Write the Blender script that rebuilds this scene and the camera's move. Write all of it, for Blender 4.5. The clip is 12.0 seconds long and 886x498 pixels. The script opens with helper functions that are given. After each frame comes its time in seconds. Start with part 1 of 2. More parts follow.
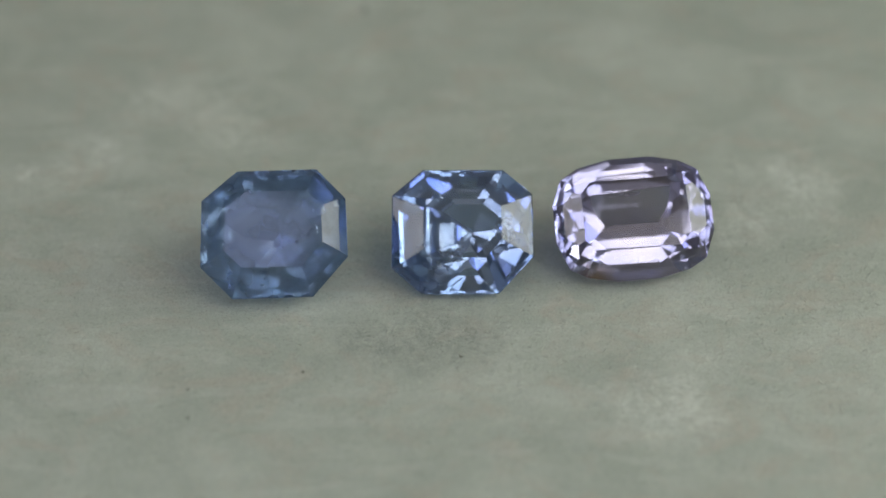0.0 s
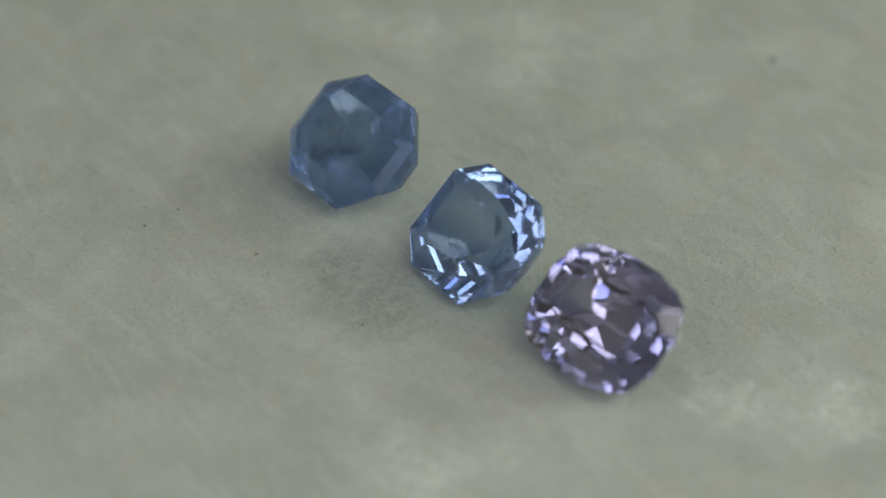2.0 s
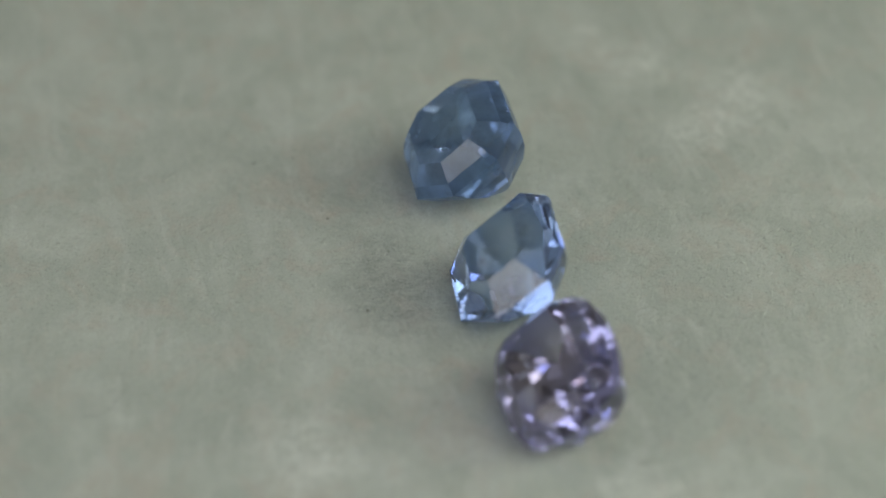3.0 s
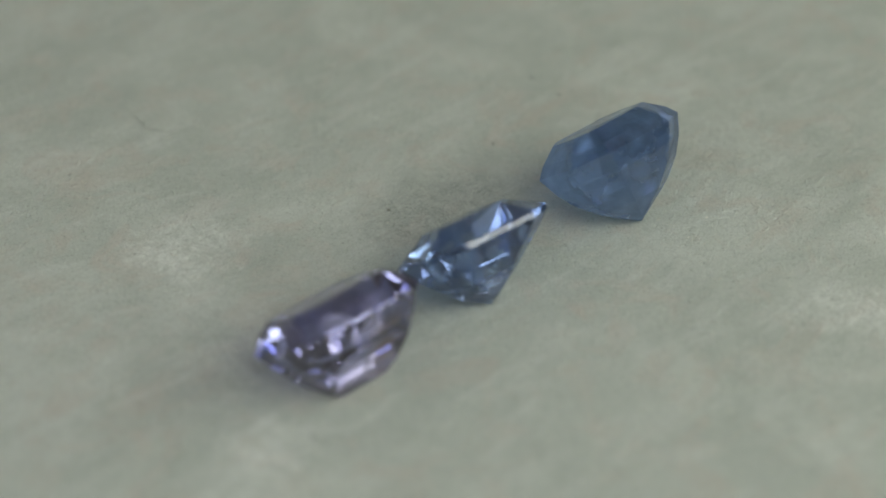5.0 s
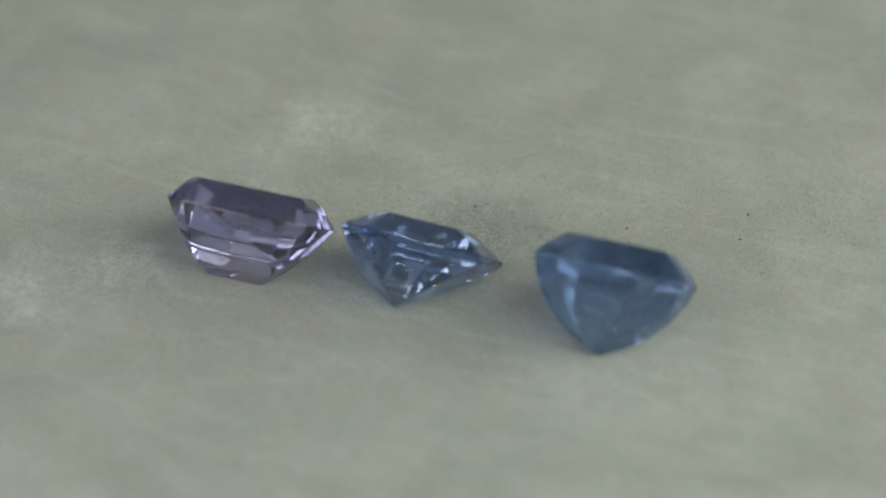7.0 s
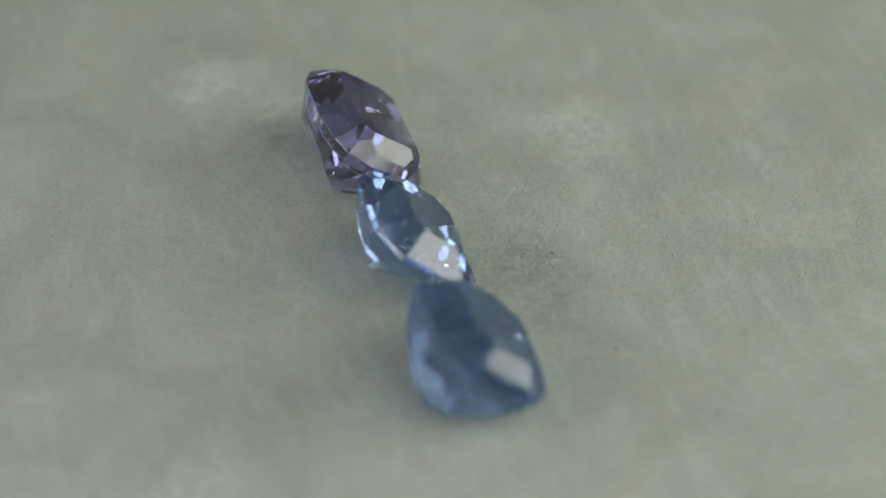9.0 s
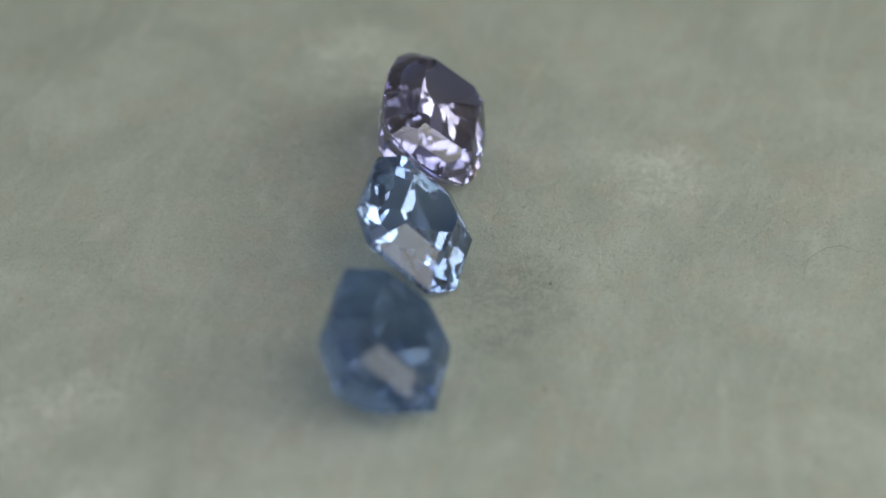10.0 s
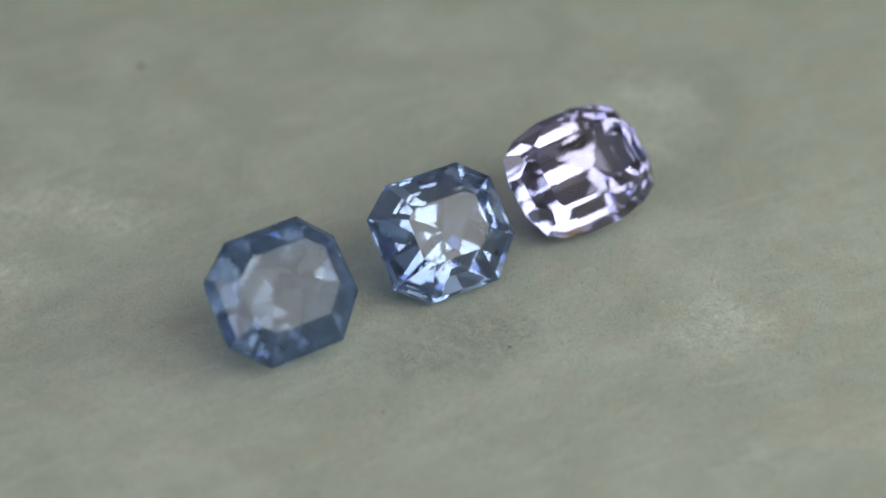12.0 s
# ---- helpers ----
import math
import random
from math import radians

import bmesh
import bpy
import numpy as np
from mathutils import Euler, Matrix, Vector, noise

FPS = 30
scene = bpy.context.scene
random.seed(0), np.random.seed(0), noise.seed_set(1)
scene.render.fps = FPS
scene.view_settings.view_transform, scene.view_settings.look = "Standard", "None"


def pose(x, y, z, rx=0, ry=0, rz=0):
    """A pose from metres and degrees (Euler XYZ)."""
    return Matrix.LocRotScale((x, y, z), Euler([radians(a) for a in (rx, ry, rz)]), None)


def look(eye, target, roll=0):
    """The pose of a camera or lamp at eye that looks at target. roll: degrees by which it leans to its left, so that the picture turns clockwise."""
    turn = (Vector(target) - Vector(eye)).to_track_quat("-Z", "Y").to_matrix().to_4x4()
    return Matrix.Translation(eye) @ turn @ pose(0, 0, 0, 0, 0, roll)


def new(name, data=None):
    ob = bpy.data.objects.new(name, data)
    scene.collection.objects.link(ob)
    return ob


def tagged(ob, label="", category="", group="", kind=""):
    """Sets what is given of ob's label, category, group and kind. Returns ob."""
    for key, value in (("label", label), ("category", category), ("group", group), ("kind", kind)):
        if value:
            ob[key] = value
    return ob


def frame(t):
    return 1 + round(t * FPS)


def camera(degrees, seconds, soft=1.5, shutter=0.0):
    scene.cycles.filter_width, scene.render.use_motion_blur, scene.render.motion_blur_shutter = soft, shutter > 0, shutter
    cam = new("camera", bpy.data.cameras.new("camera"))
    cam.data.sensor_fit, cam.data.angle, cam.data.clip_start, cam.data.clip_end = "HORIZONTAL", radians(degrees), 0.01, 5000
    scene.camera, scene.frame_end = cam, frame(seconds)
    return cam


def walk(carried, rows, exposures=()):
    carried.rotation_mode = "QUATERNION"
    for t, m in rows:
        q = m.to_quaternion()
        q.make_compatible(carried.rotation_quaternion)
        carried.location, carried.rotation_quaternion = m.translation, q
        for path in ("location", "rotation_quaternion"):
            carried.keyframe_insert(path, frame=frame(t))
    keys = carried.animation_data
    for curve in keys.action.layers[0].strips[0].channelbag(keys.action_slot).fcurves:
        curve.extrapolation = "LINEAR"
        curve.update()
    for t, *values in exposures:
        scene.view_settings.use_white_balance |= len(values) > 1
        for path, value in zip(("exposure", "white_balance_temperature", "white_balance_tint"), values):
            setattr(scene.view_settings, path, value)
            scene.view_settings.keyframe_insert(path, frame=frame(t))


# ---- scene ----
MM = 0.001

# The hand-held camera looks down on a slowly turning mat; it sways a little.
cam = camera(20, 12.0, soft=1.6)
ELEVATION, DISTANCE = radians(39.08), 115 * MM
BACK = Vector((0, -math.cos(ELEVATION), math.sin(ELEVATION)))
UP = Vector((0, math.sin(ELEVATION), math.cos(ELEVATION)))
STEP = DISTANCE / 4446.0
# seconds, sway sideways and upwards in steps of 26 micrometres, distance as a share of DISTANCE
SWAY = [(0.0, 19, 98, 1.016), (0.5, 21, 101, 1.014), (1.0, 17, 94, 1.011), (1.5, -24, 84, 1.003), (2.0, -30, 73, 0.998), (2.5, 6, 90, 0.999),
        (3.0, 11, 89, 0.993), (3.5, -17, 31, 0.993), (5.5, 10, -3, 1.002), (6.0, 16, -4, 1.001), (6.5, 7, 1, 1.002), (7.0, 16, 11, 0.999),
        (7.2, 29, 13, 0.999), (8.8, 53, 25, 0.994), (9.0, 54, 34, 0.993), (9.5, 45, 39, 0.994), (10.0, 44, 49, 0.991), (10.5, 48, 76, 0.997),
        (11.0, 41, 89, 1.0), (11.5, 42, 90, 1.004), (12.0, 34, 97, 1.011)]
walk(cam, [(t, look(BACK * DISTANCE * far, Vector((-sx * STEP, 0, 0)) * far + UP * sy * STEP * far)) for t, sx, sy, far in SWAY],
     [(0.0, -0.10), (1.5, -0.06), (3.5, 0.0), (6.5, 0.03), (9.5, -0.02), (12.0, -0.06)])
cam.data.dof.use_dof = True
cam.data.dof.focus_distance = 116.3 * MM
cam.data.dof.aperture_fstop = 26

# seconds, turn of the mat in degrees
TURN = [(0.0, 0.0), (0.5, -13.3), (1.0, -27.3), (1.5, -41.3), (2.0, -54.8), (2.5, -68.9), (3.0, -82.1), (3.5, -97.0),
        (4.0, -112.1), (4.5, -127.3), (5.0, -142.6), (5.5, -158.0), (6.0, -173.5), (6.5, -188.3), (7.0, -202.0), (7.5, -216.1),
        (8.0, -230.2), (8.5, -244.0), (9.0, -257.0), (9.5, -269.5), (10.0, -281.9), (10.5, -294.7), (11.0, -306.5), (11.5, -318.3),
        (12.0, -330.1)]

# ---- light: a dim wide ceiling light, a window at each side, a small bluish lamp near the camera, plus an added panel and low strip ----
world = bpy.data.worlds.new("world")
scene.world = world
world.use_nodes = True
world.node_tree.nodes["Background"].inputs[0].default_value = (0.75, 0.85, 1.0, 1)
world.node_tree.nodes["Background"].inputs[1].default_value = 0.2


def area_lamp(name, eye, target, sx, sy, watts, colour):
    data = bpy.data.lights.new(name, "AREA")
    data.shape, data.size, data.size_y, data.energy, data.color = "RECTANGLE", sx, sy, watts, colour
    ob = new(name, data)
    ob.matrix_world = look(Vector(eye), Vector(target))
    return ob


def near_lamp(name, azimuth, height, distance, sx, sy, radiance, colour, at=(0, 2, 2)):
    """A lit rectangle close to the mat, in millimetres and degrees, seen from the place at."""
    a, h = radians(azimuth), radians(height)
    way = Vector((math.cos(a) * math.cos(h), math.sin(a) * math.cos(h), math.sin(h)))
    eye = (Vector(at) + way * distance) * MM
    return area_lamp(name, eye, Vector(at) * MM, sx * MM, sy * MM, radiance * math.pi * sx * sy * MM * MM, colour)


area_lamp("ceiling_light", (0, 0, 0.55), (0, 0, 0), 0.94, 0.94, 0.47, (1.0, 0.98, 0.96))
# Panel added without a known source, to brighten the mat's near side.
area_lamp("added_panel", (0.086, -0.090, 0.120), (0, -0.04, 0), 0.13, 0.13, 0.123, (1.0, 0.975, 0.89))
near_lamp("side_window", 1, 24, 300, 215, 150, 3.9, (0.98, 1.0, 0.88), (0, 0, 2))
near_lamp("left_window", -148, 26, 250, 290, 92, 2.1, (1.0, 0.955, 0.95), (0, 0, 2))
# Low bluish strip added as fill for the mat's front and the dull facets.
near_lamp("added_low_strip", -78, 20, 150, 80, 30, 1.2, (0.66, 0.70, 1.0), (0, 0, 0))
near_lamp("front_lamp", -115, 57, 90, 30, 16, 2.2, (0.50, 0.56, 1.0), (1, 2, 3))


# ---- materials ----
class Nodes:
    """A short way to write node materials."""

    def __init__(self, name):
        self.mat = bpy.data.materials.new(name)
        self.mat.use_nodes = True
        self.tree = self.mat.node_tree
        self.bsdf = self.tree.nodes["Principled BSDF"]
        self.out = self.tree.nodes["Material Output"]

    def add(self, kind, **values):
        node = self.tree.nodes.new(kind)
        for key, value in values.items():
            if key in node.inputs:
                node.inputs[key].default_value = value
        return node

    def link(self, a, b):
        self.tree.links.new(a, b)

    def noise(self, scale, detail=4.0, rough=0.55, warp=0.0, stretch=(1, 1, 1)):
        coord = self.add("ShaderNodeTexCoord")
        mapping = self.add("ShaderNodeMapping")
        mapping.inputs["Scale"].default_value = stretch
        self.link(coord.outputs["Object"], mapping.inputs["Vector"])
        node = self.add("ShaderNodeTexNoise", Scale=scale, Detail=detail, Roughness=rough, Distortion=warp)
        self.link(mapping.outputs[0], node.inputs["Vector"])
        return node.outputs["Fac"]

    def ramp(self, fac, stops):
        node = self.add("ShaderNodeValToRGB")
        el = node.color_ramp.elements
        while len(el) < len(stops):
            el.new(0.5)
        for e, (pos, col) in zip(el, stops):
            e.position, e.color = pos, (*col, 1)
        self.link(fac, node.inputs[0])
        return node.outputs[0]

    def mix(self, fac, a, b, blend="MIX"):
        node = self.tree.nodes.new("ShaderNodeMix")
        node.data_type, node.blend_type = "RGBA", blend
        for socket, value in ((node.inputs[0], fac), (node.inputs[6], a), (node.inputs[7], b)):
            if isinstance(value, (int, float)):
                socket.default_value = value
            elif isinstance(value, tuple):
                socket.default_value = (*value, 1)
            else:
                self.link(value, socket)
        return node.outputs[2]

    def bump(self, height, strength, distance, normal=None):
        node = self.add("ShaderNodeBump", Strength=strength, Distance=distance)
        self.link(height, node.inputs["Height"])
        if normal is not None:
            self.link(normal, node.inputs["Normal"])
        return node.outputs[0]


def plain(name, colour, rough=0.8, scale=6.0, spread=0.12):
    n = Nodes(name)
    dark = tuple(c * (1 - spread) for c in colour)
    n.link(n.ramp(n.noise(scale), [(0.3, dark), (0.7, colour)]), n.bsdf.inputs["Base Color"])
    n.bsdf.inputs["Roughness"].default_value = rough
    return n.mat


def blot(n, where, spots, ragged):
    """A mask of stains: (x, y, radius) in millimetres on the mat, with ragged edges."""
    total = None
    for x, y, r in spots:
        far = n.tree.nodes.new("ShaderNodeVectorMath")
        far.operation = "DISTANCE"
        far.inputs[1].default_value = (x * MM, y * MM, 0)
        n.link(where, far.inputs[0])
        near = n.add("ShaderNodeMapRange")
        near.interpolation_type = "SMOOTHSTEP"
        near.inputs["From Min"].default_value, near.inputs["From Max"].default_value = r * MM, 0.0
        n.link(far.outputs["Value"], near.inputs["Value"])
        if total is None:
            total = near.outputs[0]
        else:
            most = n.tree.nodes.new("ShaderNodeMath")
            most.operation = "MAXIMUM"
            n.link(total, most.inputs[0])
            n.link(near.outputs[0], most.inputs[1])
            total = most.outputs[0]
    both = n.tree.nodes.new("ShaderNodeMath")
    both.operation = "MULTIPLY"
    n.link(total, both.inputs[0])
    n.link(ragged, both.inputs[1])
    return both.outputs[0]


def mat_paper():
    """Pale grey-green felted paper: fine fibres, cloudy blotches, streaks, faint brown stains and a grey smudge."""
    n = Nodes("felted_paper")
    coord = n.add("ShaderNodeTexCoord").outputs["Object"]
    wobble = n.add("ShaderNodeTexNoise", Scale=420.0, Detail=4.0, Roughness=0.6)
    n.link(coord, wobble.inputs["Vector"])
    bent = n.tree.nodes.new("ShaderNodeVectorMath")
    bent.operation = "MULTIPLY_ADD"
    bent.inputs[1].default_value, bent.inputs[2].default_value = (0.007, 0.007, 0), (-0.0035, -0.0035, 0)
    n.link(wobble.outputs["Color"], bent.inputs[0])
    ragged = n.tree.nodes.new("ShaderNodeVectorMath")
    ragged.operation = "ADD"
    n.link(coord, ragged.inputs[0])
    n.link(bent.outputs[0], ragged.inputs[1])
    place = ragged.outputs[0]
    cloud = n.noise(150, 6, 0.62, 0.8)
    base = n.ramp(cloud, [(0.30, (0.380, 0.432, 0.378)), (0.52, (0.441, 0.495, 0.437)), (0.72, (0.515, 0.570, 0.510))])
    stain = n.ramp(n.noise(330, 4, 0.6, 1.0, (1.0, 1.3, 1)), [(0.50, (0, 0, 0)), (0.72, (0.7, 0.7, 0.7))])
    base = n.mix(stain, base, (0.465, 0.455, 0.390))
    streak = n.ramp(n.noise(120, 5, 0.6, 1.8, (1, 4, 1)), [(0.50, (0, 0, 0)), (0.75, (0.55, 0.55, 0.55))])
    base = n.mix(streak, base, (0.55, 0.605, 0.55))
    crumb = n.ramp(n.noise(1100, 6, 0.75, 1.6), [(0.38, (0.05, 0.05, 0.05)), (0.64, (0.9, 0.9, 0.9))])
    pale = blot(n, place, [(9.6, -6.8, 4.2), (17.2, 9.2, 3.5), (-18, 12, 2.2), (-20.6, 10, 2.0), (-14.4, 16.6, 3.5), (14, 6.8, 3.0),
                           (16.6, 10.6, 3.0), (-11.5, 15.0, 3.2)], crumb)
    base = n.mix(pale, base, (0.68, 0.73, 0.67))
    dirt = n.ramp(n.noise(1500, 5, 0.75, 1.0), [(0.40, (0.6, 0.6, 0.6)), (0.62, (0.15, 0.15, 0.15))])
    base = n.mix(blot(n, place, [(-1.2, -1.9, 4.6), (0.6, -2.6, 3.4), (-3.5, -3.0, 3.4)], dirt), base, (0.21, 0.24, 0.215))
    fibre = n.noise(4600, 5, 0.78, 3.0)
    grain = n.ramp(fibre, [(0.34, (0.62, 0.62, 0.60)), (0.46, (1.0, 1.0, 1.0)), (0.66, (1.16, 1.16, 1.15))])
    base = n.mix(0.75, base, grain, "MULTIPLY")
    pits = n.noise(5600, 1.5, 0.6, 1.6)
    base = n.mix(1.0, base, n.ramp(pits, [(0.26, (0.76, 0.76, 0.74)), (0.41, (1.0, 1.0, 1.0)), (0.62, (1.0, 1.0, 1.0)), (0.74, (1.14, 1.14, 1.12))]), "MULTIPLY")
    n.link(base, n.bsdf.inputs["Base Color"])
    n.bsdf.inputs["Roughness"].default_value = 0.75
    n.bsdf.inputs["Specular IOR Level"].default_value = 0.25
    n.link(n.bump(n.noise(900, 5, 0.6), 0.4, 0.0004, n.bump(pits, 0.5, 0.00014, n.bump(fibre, 0.5, 0.00010))), n.bsdf.inputs["Normal"])
    return n.mat


def fibre_paint():
    n = Nodes("paper_fibre")
    info = n.add("ShaderNodeNewGeometry")
    n.link(n.ramp(info.outputs["Random Per Island"], [(0.0, (0.35, 0.385, 0.34)), (0.25, (0.42, 0.46, 0.41)), (0.7, (0.50, 0.55, 0.49)), (1.0, (0.58, 0.57, 0.48))]),
           n.bsdf.inputs["Base Color"])
    n.bsdf.inputs["Roughness"].default_value = 0.8
    return n.mat


def gem_glass(name, tint, deep, haze, haze_colour, ior=1.77, stain_at=None):
    """Cut corundum: clear, refracting, deeper colour zones towards the rim, with a haze that is part milky silk, part
    lens veil.
    """
    n = Nodes(name)
    zone = n.ramp(n.noise(420, 2, 0.5, 0.3, (1, 1, 1.6)), [(0.35, (0.25,) * 3), (0.65, (0.0,) * 3)])
    flat = n.add("ShaderNodeMapping")
    flat.inputs["Scale"].default_value = (1, 1.15, 0)
    n.link(n.add("ShaderNodeTexCoord").outputs["Object"], flat.inputs["Vector"])
    out = n.tree.nodes.new("ShaderNodeVectorMath")
    out.operation = "LENGTH"
    n.link(flat.outputs[0], out.inputs[0])
    rim = n.add("ShaderNodeMapRange")
    rim.interpolation_type = "SMOOTHSTEP"
    rim.inputs["From Min"].default_value, rim.inputs["From Max"].default_value = 0.0014, 0.0033
    n.link(out.outputs["Value"], rim.inputs["Value"])
    share = n.mix(1.0, zone, rim.outputs[0], "ADD")
    zone = n.mix(share, tint, deep)
    if stain_at is not None:
        coord = n.add("ShaderNodeTexCoord")
        far = n.tree.nodes.new("ShaderNodeVectorMath")
        far.operation = "DISTANCE"
        far.inputs[1].default_value = stain_at
        n.link(coord.outputs["Object"], far.inputs[0])
        near = n.add("ShaderNodeMapRange")
        near.inputs["From Min"].default_value, near.inputs["From Max"].default_value = 0.0011, 0.0003
        n.link(far.outputs["Value"], near.inputs["Value"])
        zone = n.mix(near.outputs[0], zone, (0.34, 0.17, 0.05))
    b = n.bsdf
    n.link(zone, b.inputs["Base Color"])
    b.inputs["Transmission Weight"].default_value = 1.0
    b.inputs["IOR"].default_value = ior
    b.inputs["Roughness"].default_value = 0.0
    if haze > 0:
        milk = n.add("ShaderNodeBsdfTranslucent")
        milk.inputs["Color"].default_value = (*haze_colour, 1)
        both = n.add("ShaderNodeMixShader")
        cloud = n.ramp(n.noise(500, 4), [(0.35, (haze * 0.5,) * 3), (0.7, (haze * 1.4,) * 3)])
        n.link(cloud, both.inputs[0])
        n.link(b.outputs[0], both.inputs[1])
        n.link(milk.outputs[0], both.inputs[2])
        n.link(both.outputs[0], n.out.inputs["Surface"])
    return n.mat


PAPER = mat_paper()
FIBRE = fibre_paint()
WALL = plain("wall_paint", (0.72, 0.72, 0.69))
CEILING = plain("ceiling_paint", (0.75, 0.75, 0.73))
WOOD = plain("table_wood", (0.22, 0.15, 0.09), 0.5, 14.0, 0.4)
DISC = plain("turntable_plastic", (0.70, 0.70, 0.68), 0.4)
LINT = plain("dark_lint", (0.22, 0.23, 0.20), 0.9, 4000.0, 0.4)
HAIR = plain("grey_hair", (0.32, 0.34, 0.31), 0.6, 4000.0, 0.4)
BLUE = gem_glass("milky_blue_sapphire", (0.38, 0.50, 0.66), (0.16, 0.28, 0.58), 0.36, (0.40, 0.53, 0.71))
# Haze of the pale and lilac stones includes lens veil, lifting their dark facets.
PALE = gem_glass("pale_blue_sapphire", (0.55, 0.68, 0.89), (0.29, 0.45, 0.88), 0.07, (0.38, 0.53, 0.78))
LILAC = gem_glass("lilac_sapphire", (0.64, 0.61, 0.74), (0.38, 0.40, 0.78), 0.03, (0.78, 0.72, 0.82), stain_at=(-0.0021, -0.0030, 0.0001))


# Patchy whitish film that stands in for reflections inside the stones.
def crackle_film():
    n = Nodes("whitish_crackle")
    clear, milk, both = n.add("ShaderNodeBsdfTransparent"), n.add("ShaderNodeBsdfTranslucent"), n.add("ShaderNodeMixShader")
    milk.inputs["Color"].default_value = (0.86, 0.88, 0.95, 1)
    n.link(n.ramp(n.noise(3000, 4, 0.7), [(0.45, (0.04, 0.04, 0.04)), (0.62, (0.9, 0.9, 0.9))]), both.inputs[0])
    n.link(clear.outputs[0], both.inputs[1])
    n.link(milk.outputs[0], both.inputs[2])
    n.link(both.outputs[0], n.out.inputs["Surface"])
    return n.mat


CRACKLE = crackle_film()


# ---- building helpers ----
def part(name, bm, material, parent=None, label=""):
    data = bpy.data.meshes.new(name)
    bm.to_mesh(data)
    bm.free()
    data.materials.append(material)
    ob = new(name, data)
    if parent is not None:
        ob.parent = parent
    if label:
        ob["label"] = label
    return ob


def box(x0, x1, y0, y1, z0, z1):
    bm = bmesh.new()
    bmesh.ops.create_cube(bm, size=1.0)
    for v in bm.verts:
        v.co = Vector(((x0, x1)[v.co.x > 0], (y0, y1)[v.co.y > 0], (z0, z1)[v.co.z > 0]))
    return bm


def structure(name, bm, material, label, category):
    return tagged(part(name, bm, material), label, category, kind="structure")


# ---- plain walls, out of sight, which close the place ----
TOP = -0.022
structure("floor", box(-0.5, 0.5, -0.5, 0.5, TOP - 0.03, TOP), WOOD, "brown wooden work surface under the turntable", "floor")
structure("ceiling", box(-0.5, 0.5, -0.5, 0.5, 0.56, 0.58), CEILING, "plain white ceiling", "ceiling")
structure("wall_south", box(-0.5, 0.5, -0.52, -0.5, TOP - 0.03, 0.58), WALL, "plain off-white wall", "wall")
structure("wall_north", box(-0.5, 0.5, 0.5, 0.52, TOP - 0.03, 0.58), WALL, "plain off-white wall", "wall")
structure("wall_east", box(0.5, 0.52, -0.52, 0.52, TOP - 0.03, 0.58), WALL, "plain off-white wall", "wall")
structure("wall_west", box(-0.52, -0.5, -0.52, 0.52, TOP - 0.03, 0.58), WALL, "plain off-white wall", "wall")


def lathe(profile, steps=96):
    """A closed turned body from (radius, height) pairs, bottom first."""
    bm = bmesh.new()
    rings = []
    for r, z in profile:
        rings.append([bm.verts.new((r * math.cos(2 * math.pi * k / steps), r * math.sin(2 * math.pi * k / steps), z)) for k in range(steps)])
    for low, high in zip(rings, rings[1:]):
        for k in range(steps):
            bm.faces.new((low[k], low[(k + 1) % steps], high[(k + 1) % steps], high[k]))
    bm.faces.new(list(reversed(rings[0])))
    bm.faces.new(rings[-1])
    return bm


def turntable():
    ob = tagged(new("turntable"), "round off-white plastic turntable under the mat", "turntable")
    part("base", lathe([(0.036, TOP), (0.040, TOP + 0.002), (0.040, TOP + 0.012), (0.030, TOP + 0.014)]), DISC, ob)
    part("plate", lathe([(0.055, TOP + 0.014), (0.058, TOP + 0.015), (0.058, -0.003), (0.057, -0.002)]), DISC, ob)
    return ob


def mat():
    bm = lathe([(0.0605, -0.0018), (0.061, -0.0014), (0.061, -0.0004), (0.0605, 0.0)], 160)
    return tagged(part("display_mat", bm, PAPER), "pale grey-green felted paper mat with faint stains", "mat")


# ---- cut stones ----
def cut(bm, point, normal):
    """Grind the stone flat: take away what lies beyond the plane and close the cut. Returns nothing if the plane misses."""
    p, q = Vector(point), Vector(normal)
    if max((v.co - p).dot(q) for v in bm.verts) < 1e-6:
        return
    got = bmesh.ops.bisect_plane(bm, geom=bm.verts[:] + bm.edges[:] + bm.faces[:], dist=1e-7, plane_co=p, plane_no=q, clear_outer=True)
    edges = [e for e in bm.edges if e.is_boundary]
    if edges:
        bmesh.ops.contextual_create(bm, geom=edges)


def inset_at(steps, depth):
    """How far a row of facets, (angle, inset, depth) each, has come in at a depth under the girdle."""
    return max(inset + (depth - at) / math.tan(radians(angle)) for angle, inset, at in steps)


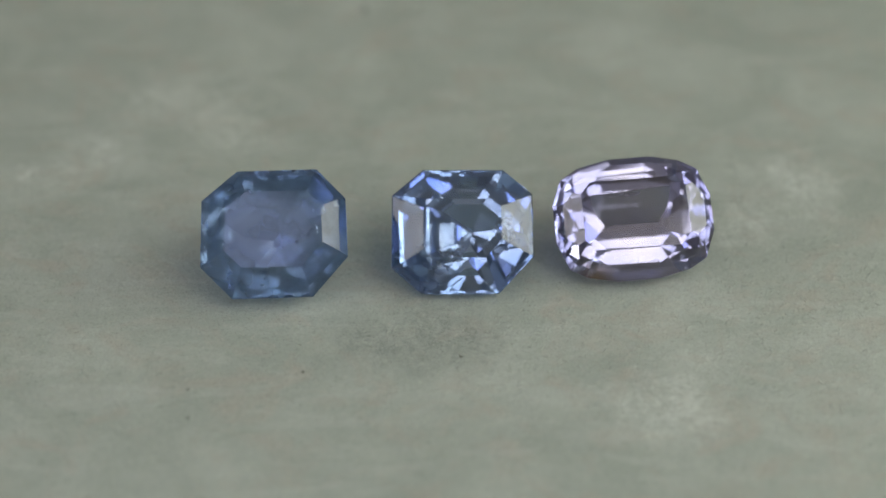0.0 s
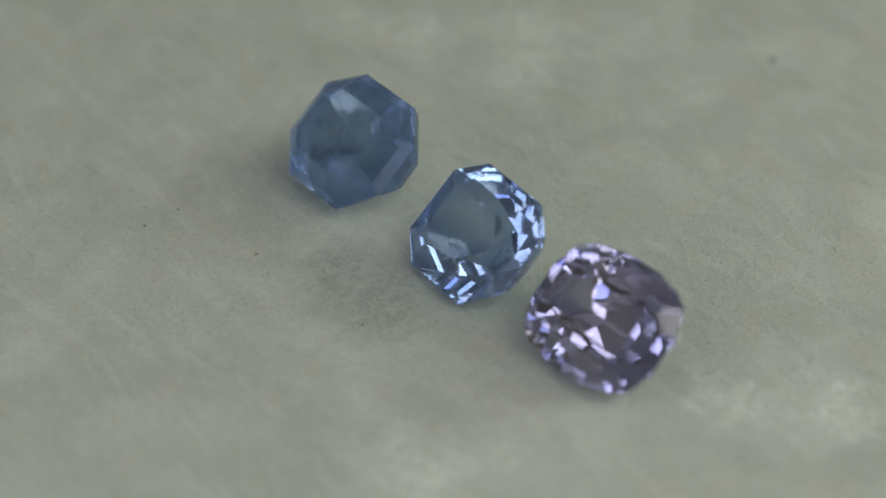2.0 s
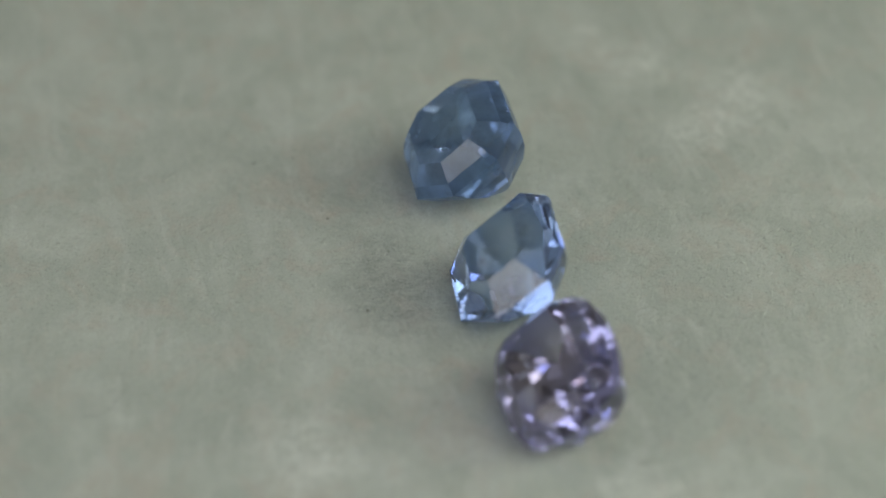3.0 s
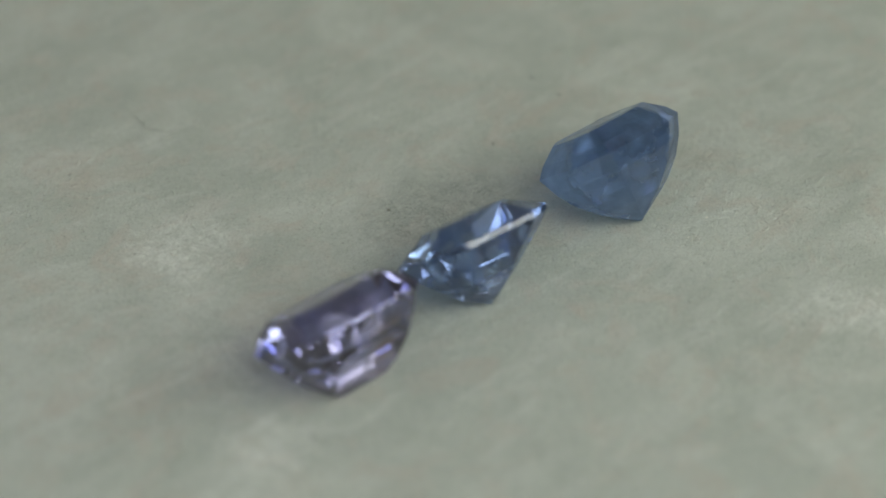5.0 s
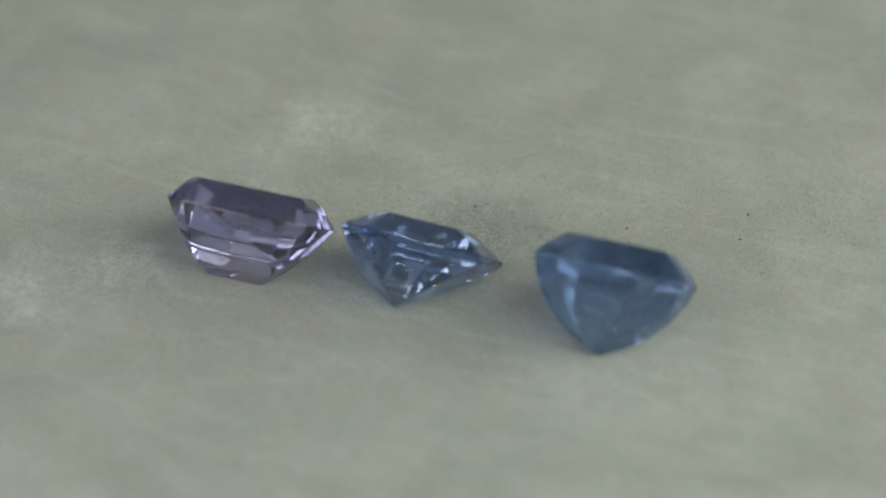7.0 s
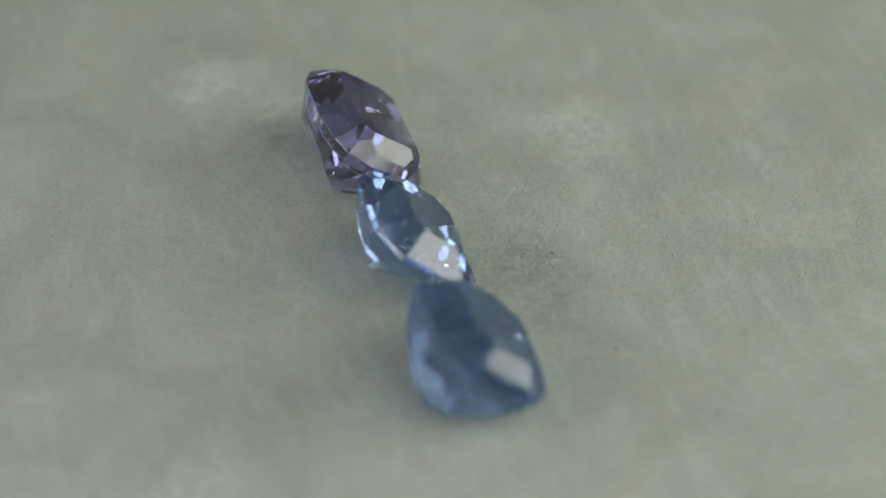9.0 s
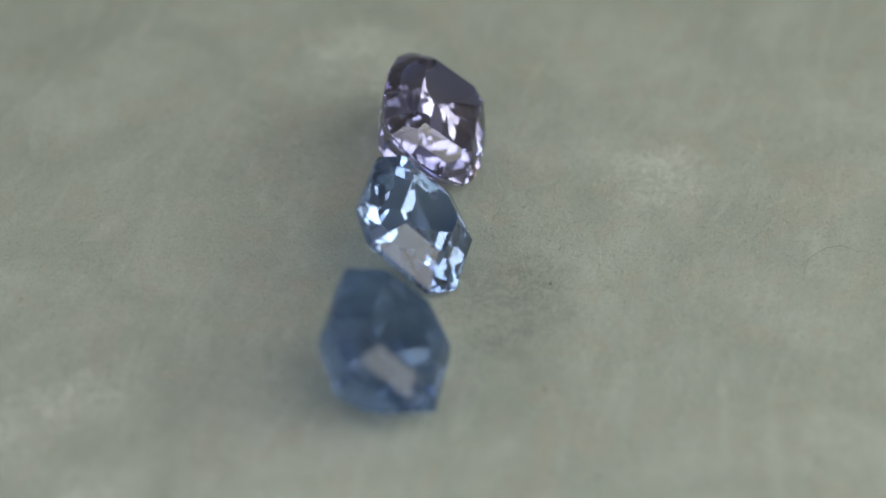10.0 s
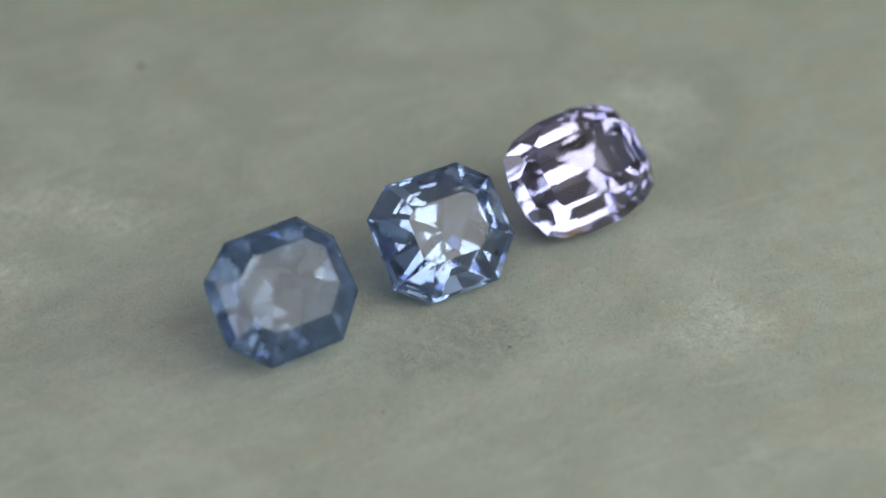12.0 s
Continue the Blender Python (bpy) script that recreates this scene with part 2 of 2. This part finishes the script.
def stone(name, outline, crown, table_height, levels, pavilion, back, right_end, left_end, material, seed, stretch, corner=0.0, uneven=0.3, mains=()):
    """A step-cut stone. outline: (azimuth, distance) of each girdle side. crown: steps of (angle, inset, height) at which a facet's plane passes. The pavilion's
    steps meet at the levels, and its front, its back and its two ends each come in as their own row of (angle, inset, depth) says; past the first step of each
    only the sides in mains are cut, if given. All in millimetres; it is cut in its own space, table up, girdle at 0."""
    rnd = random.Random(seed)
    bm = box(-5, 5, -5, 5, -6, 3)
    for az, d in outline:
        a = radians(az)
        cut(bm, (d * math.cos(a), d * math.sin(a), 0), (math.cos(a), math.sin(a), 0))
    for az, d in outline:
        a = radians(az)
        for k, (angle, inset, height) in enumerate(crown):
            if k > 0 and mains and az not in mains:
                continue
            tilt, turn = radians(angle + rnd.uniform(-0.7, 0.7) * uneven), a + radians(rnd.uniform(-1, 1) * uneven)
            cut(bm, ((d - inset) * math.cos(a), (d - inset) * math.sin(a), height), (math.cos(turn) * math.sin(tilt), math.sin(turn) * math.sin(tilt), math.cos(tilt)))
    for az, d in outline:
        a = radians(az)
        share, slim = math.cos(a) ** 2, corner * abs(math.sin(2 * a))
        long_side, end = (back if math.sin(a) > 0 else pavilion), (right_end if math.cos(a) > 0 else left_end)
        insets = [inset_at(long_side, z) * (1 - share) + inset_at(end, z) * share + slim * z for z in levels]
        insets[0] = 0.03
        for k, (z0, z1, i0, i1) in enumerate(zip(levels, levels[1:], insets, insets[1:])):
            if k > 0 and mains and az not in mains:
                continue
            tilt, turn = math.atan2(z1 - z0, i1 - i0) + radians(rnd.uniform(-0.7, 0.7) * uneven), a + radians(rnd.uniform(-1, 1) * uneven)
            r = d - (i0 + i1) / 2
            cut(bm, (r * math.cos(a), r * math.sin(a), -(z0 + z1) / 2), (math.cos(turn) * math.sin(tilt), math.sin(turn) * math.sin(tilt), -math.cos(tilt)))
    cut(bm, (0, 0, table_height), (0.003, -0.004, 1))
    bmesh.ops.remove_doubles(bm, verts=bm.verts[:], dist=0.004)
    bmesh.ops.recalc_face_normals(bm, faces=bm.faces[:])
    for v in bm.verts:
        v.co = Vector((v.co.x * stretch[0], v.co.y * stretch[1], v.co.z * stretch[2 if v.co.z > 0 else 3])) * MM
    bm.normal_update()
    kinds = {"table_facet": [], "crown": [], "girdle": [], "pavilion": []}
    for f in bm.faces:
        nz = f.normal.z
        kinds["table_facet" if nz > 0.99 else "crown" if nz > 0.1 else "girdle" if nz > -0.1 else "pavilion"].append(f.index)
    ob = new(name)
    for kind, faces in kinds.items():
        piece = bm.copy()
        piece.faces.ensure_lookup_table()
        keep = set(faces)
        bmesh.ops.delete(piece, geom=[f for f in piece.faces if f.index not in keep], context="FACES")
        part(kind, piece, material, ob)
    points = [v.co.copy() for v in bm.verts]
    bm.free()
    return ob, points


def rest(x, y, tilt, lean, spin, points):
    """The pose of a stone that lies tilted on the mat, with its lowest point on it."""
    m = pose(0, 0, 0, 0, 0, lean) @ pose(0, 0, 0, tilt, 0, 0) @ pose(0, 0, 0, 0, 0, spin)
    low = min((m @ q).z for q in points)
    return Matrix.Translation((x * MM, y * MM, -low - 0.00001)) @ m


blue, blue_points = stone(
    "blue_sapphire", [(3, 3.37), (47, 3.39), (92, 2.78), (129, 3.22), (180, 3.40), (228, 3.40), (272, 2.82), (318, 3.20)],
    [(54, 0.05, 0.06), (40, 0.40, 0.52)], 1.16, (0.06, 0.85, 1.65, 2.45, 3.25),
    [(64, 0.03, 0.06), (56, 0.60, 1.25), (48, 1.30, 2.18), (40.2, 2.00, 2.94)],
    [(76, 0.03, 0.06), (62, 0.28, 1.05), (48, 0.95, 2.15), (38, 1.90, 3.05)],
    [(78, 0.03, 0.06), (60, 0.20, 0.95), (47, 0.75, 1.85), (36, 1.55, 2.68)],
    [(75, 0.03, 0.06), (57, 0.28, 1.05), (47, 0.82, 1.85), (36, 1.50, 2.55)], BLUE, 3, (1.0, 1.079, 0.997, 1.07), 0.16)
tagged(blue, "milky mid-blue octagonal step-cut sapphire lying tilted on the mat", "gemstone", "three cut stones in a row")
pale, pale_points = stone(
    "pale_sapphire", [(2, 3.30), (52, 3.36), (91, 2.78), (130, 3.33), (181, 3.30), (232, 3.38), (271, 2.82), (317, 3.18)],
    [(55, 0.04, 0.15), (34, 0.80, 0.66)], 1.12, (0.22, 0.65, 1.10, 1.55, 2.05, 2.55),
    [(58, 0.03, 0.06), (51, 0.52, 0.84), (46, 1.05, 1.48), (42.6, 1.75, 2.18)],
    [(70, 0.03, 0.06), (58, 0.36, 0.86), (48, 0.88, 1.52), (40, 1.62, 2.26)],
    [(66, 0.03, 0.06), (51, 0.55, 1.25), (43, 1.15, 1.98), (36, 1.80, 2.58)],
    [(47, 0.03, 0.06), (43, 0.80, 0.84), (40, 1.55, 1.53), (37, 2.35, 2.19)], PALE, 8, (1.0, 1.05, 0.92, 0.99), 0.16)
tagged(pale, "clear pale-blue octagonal step-cut sapphire lying tilted on the mat", "gemstone", "three cut stones in a row")
lilac, lilac_points = stone(
    "lilac_sapphire", [(0, 3.58), (22, 3.62), (42, 3.68), (60, 3.30), (78, 2.90), (90, 2.74), (102, 2.86), (120, 3.25), (138, 3.64),
                       (158, 3.60), (180, 3.55), (202, 3.60), (222, 3.66), (240, 3.30), (258, 2.90), (270, 2.76), (282, 2.88),
                       (300, 3.28), (318, 3.66), (338, 3.62)],
    [(52, 0.04, 0.07), (36, 0.47, 0.58)], 1.12, (0.12, 0.70, 1.35, 2.0, 2.6),
    [(54, 0.03, 0.06), (48, 0.75, 1.02), (43.8, 1.60, 2.0)],
    [(66, 0.03, 0.06), (54, 0.46, 1.06), (40, 1.36, 2.05)],
    [(62, 0.03, 0.06), (52, 0.50, 1.00), (50, 1.30, 2.00)],
    [(60, 0.03, 0.06), (53, 0.62, 1.05), (47, 1.60, 2.30)], LILAC, 5, (1.048, 1.075, 1.0, 0.985), 0.0, 0.4, (0, 42, 90, 138, 180, 222, 270, 318))
tagged(lilac, "clear lilac cushion-cut sapphire with a brownish corner", "gemstone", "three cut stones in a row")

def crackle_sheet(parent, x, y, z, rx, ry, rz, width, height, seed, label):
    """A thin crumpled sheet added inside a stone for whitish reflections, in millimetres of the stone's own space."""
    bm = bmesh.new()
    bmesh.ops.create_grid(bm, x_segments=18, y_segments=12, size=0.5)
    far = [f for f in bm.faces if f.calc_center_median().length > 0.34 + 0.22 * noise.noise(f.calc_center_median() * 5 + Vector((seed, 0, 0)))]
    bmesh.ops.delete(bm, geom=far, context="FACES")
    for v in bm.verts:
        v.co.z = 0.30 * noise.noise(v.co * 3.5 + Vector((0, seed, 0))) + 0.10 * noise.noise(v.co * 11 + Vector((0, seed, 0)))
        v.co = Vector((v.co.x * width, v.co.y * height, v.co.z * min(width, height))) * MM
    ob = part("crackle_sheet", bm, CRACKLE, parent, label)
    ob.matrix_local = pose(x * MM, y * MM, z * MM, rx, ry, rz)


crackle_sheet(pale, 1.75, 0.1, -0.35, 15, 38, 10, 1.5, 2.4, 3, "whitish crumpled sheet added in the stone")
crackle_sheet(pale, -0.5, -1.0, -0.9, 50, 0, 20, 1.3, 0.9, 7, "whitish crumpled sheet added in the stone")
crackle_sheet(lilac, -0.2, 1.1, -0.25, 70, 0, 4, 2.2, 0.45, 5, "thin whitish jagged sheet added in the stone")
crackle_sheet(blue, -1.5, -1.7, -0.4, 20, -30, 0, 1.2, 0.8, 9, "whitish cloudy sheet added in the stone")

BLUE_POSE = rest(-8.312, 1.569, 41.0, 3.6, -2.5, blue_points)
PALE_POSE = rest(0.401, 2.507, 41.5, 0.3, -1.0, pale_points)
LILAC_POSE = rest(8.415, 3.415, 38.4, 3.3, 3.0, lilac_points)

TABLE_DISC = turntable()
MAT = mat()


# ---- dirt on the mat ----
def speck(x, y, size, seed):
    """A crumb of dark lint, its place in millimetres on the mat."""
    rnd = random.Random(seed)
    bm = bmesh.new()
    bmesh.ops.create_icosphere(bm, subdivisions=2, radius=1.0)
    for v in bm.verts:
        k = 1 + 0.5 * noise.noise(v.co * 1.7 + Vector((seed * 3.1, 0, 0)))
        v.co = Vector((v.co.x * k * size, v.co.y * k * size * rnd.uniform(0.55, 0.7), v.co.z * k * size * 0.3)) * MM
    ob = part("lint_speck", bm, LINT)
    tagged(ob, "tiny dark crumb of lint on the pale mat", "lint", "specks of lint on the mat")
    return ob, pose(x * MM, y * MM, size * 0.2 * MM, 0, 0, rnd.uniform(0, 180))


def hair(points, radius):
    """A thin dark hair that lies on the mat, through places in millimetres."""
    bm = bmesh.new()
    curve = []
    for i in range(len(points) - 1):
        p0, p1, p2, p3 = (Vector((*points[min(max(i + k, 0), len(points) - 1)], 0)) for k in (-1, 0, 1, 2))
        for j in range(6):
            t = j / 6
            curve.append(0.5 * (2 * p1 + (p2 - p0) * t + (2 * p0 - 5 * p1 + 4 * p2 - p3) * t * t + (3 * p1 - p0 - 3 * p2 + p3) * t ** 3))
    curve.append(Vector((*points[-1], 0)))
    rings = []
    for i, c in enumerate(curve):
        along = (curve[min(i + 1, len(curve) - 1)] - curve[max(i - 1, 0)]).normalized()
        across = Vector((-along.y, along.x, 0))
        r = radius * (0.35 + 0.65 * math.sin(math.pi * (0.12 + 0.76 * i / len(curve))))
        lift = 0.05 * math.sin(i * 0.55) ** 2 + radius * 0.6
        rings.append([bm.verts.new((c + across * r * math.cos(k * math.pi / 3) + Vector((0, 0, lift + r * math.sin(k * math.pi / 3)))) * MM) for k in range(6)])
    for a, b in zip(rings, rings[1:]):
        for k in range(6):
            bm.faces.new((a[k], a[(k + 1) % 6], b[(k + 1) % 6], b[k]))
    bm.faces.new(rings[0])
    bm.faces.new(rings[-1])
    bmesh.ops.recalc_face_normals(bm, faces=bm.faces[:])
    return tagged(part("hair", bm, HAIR), "short curled dark grey hair lying on the pale mat", "hair")


def fibres(count, reach):
    """The loose fibres of the felted surface."""
    rnd = random.Random(11)
    verts, faces = [], []
    for _ in range(count):
        r, a = reach * math.sqrt(rnd.random()), rnd.uniform(0, 2 * math.pi)
        x, y, turn = r * math.cos(a), r * math.sin(a), rnd.uniform(0, 2 * math.pi)
        length, w, bend = rnd.uniform(0.10, 0.36), rnd.uniform(0.006, 0.014), rnd.uniform(-0.9, 0.9)
        start = len(verts)
        for k in range(4):
            t = k / 3
            s = w * (1.0, 1.0, 0.8, 0.3)[k]
            z = 0.001 + 0.012 * math.sin(math.pi * t)
            for dx, dz in ((-s, 0), (s, 0), (0, 1.3 * s)):
                verts.append(((x - dx * math.sin(turn)) * MM, (y + dx * math.cos(turn)) * MM, (z + dz) * MM))
            x, y, turn = x + length / 3 * math.cos(turn), y + length / 3 * math.sin(turn), turn + bend
        for k in range(3):
            for j in range(3):
                p, q = start + 3 * k + j, start + 3 * k + (j + 1) % 3
                faces.append((p, q, q + 3, p + 3))
        faces += [(start + 2, start + 1, start), (start + 9, start + 10, start + 11)]
    data = bpy.data.meshes.new("mat_fibre")
    data.from_pydata(verts, [], faces)
    data.materials.append(FIBRE)
    return tagged(new("mat_fibre", data), "short loose fibres of the felted paper", "fibres", kind="stuff")


LOOSE = [speck(x, y, size, i) for i, (x, y, size) in enumerate((
    (0.32, -3.76, 0.10), (-11.85, -6.07, 0.09), (-6.76, -4.87, 0.10), (-11.66, -8.0, 0.10), (-4.9, 25.4, 0.24)))]
LOOSE.append((hair([(3.3, -14.9), (4.3, -14.9), (5.2, -15.3), (5.9, -16.1), (5.7, -17.1)], 0.011), Matrix()))
LOOSE.append((hair([(11.8, 6.3), (12.0, 6.9), (11.8, 7.4)], 0.016), Matrix()))
LOOSE.append((fibres(14000, 27.0), Matrix()))


def motions():
    things = [(MAT, Matrix()), (TABLE_DISC, Matrix()), (blue, BLUE_POSE), (pale, PALE_POSE), (lilac, LILAC_POSE)]
    for ob, base in things + LOOSE:
        walk(ob, [(t, pose(0, 0, 0, 0, 0, angle) @ base) for t, angle in TURN])


motions()
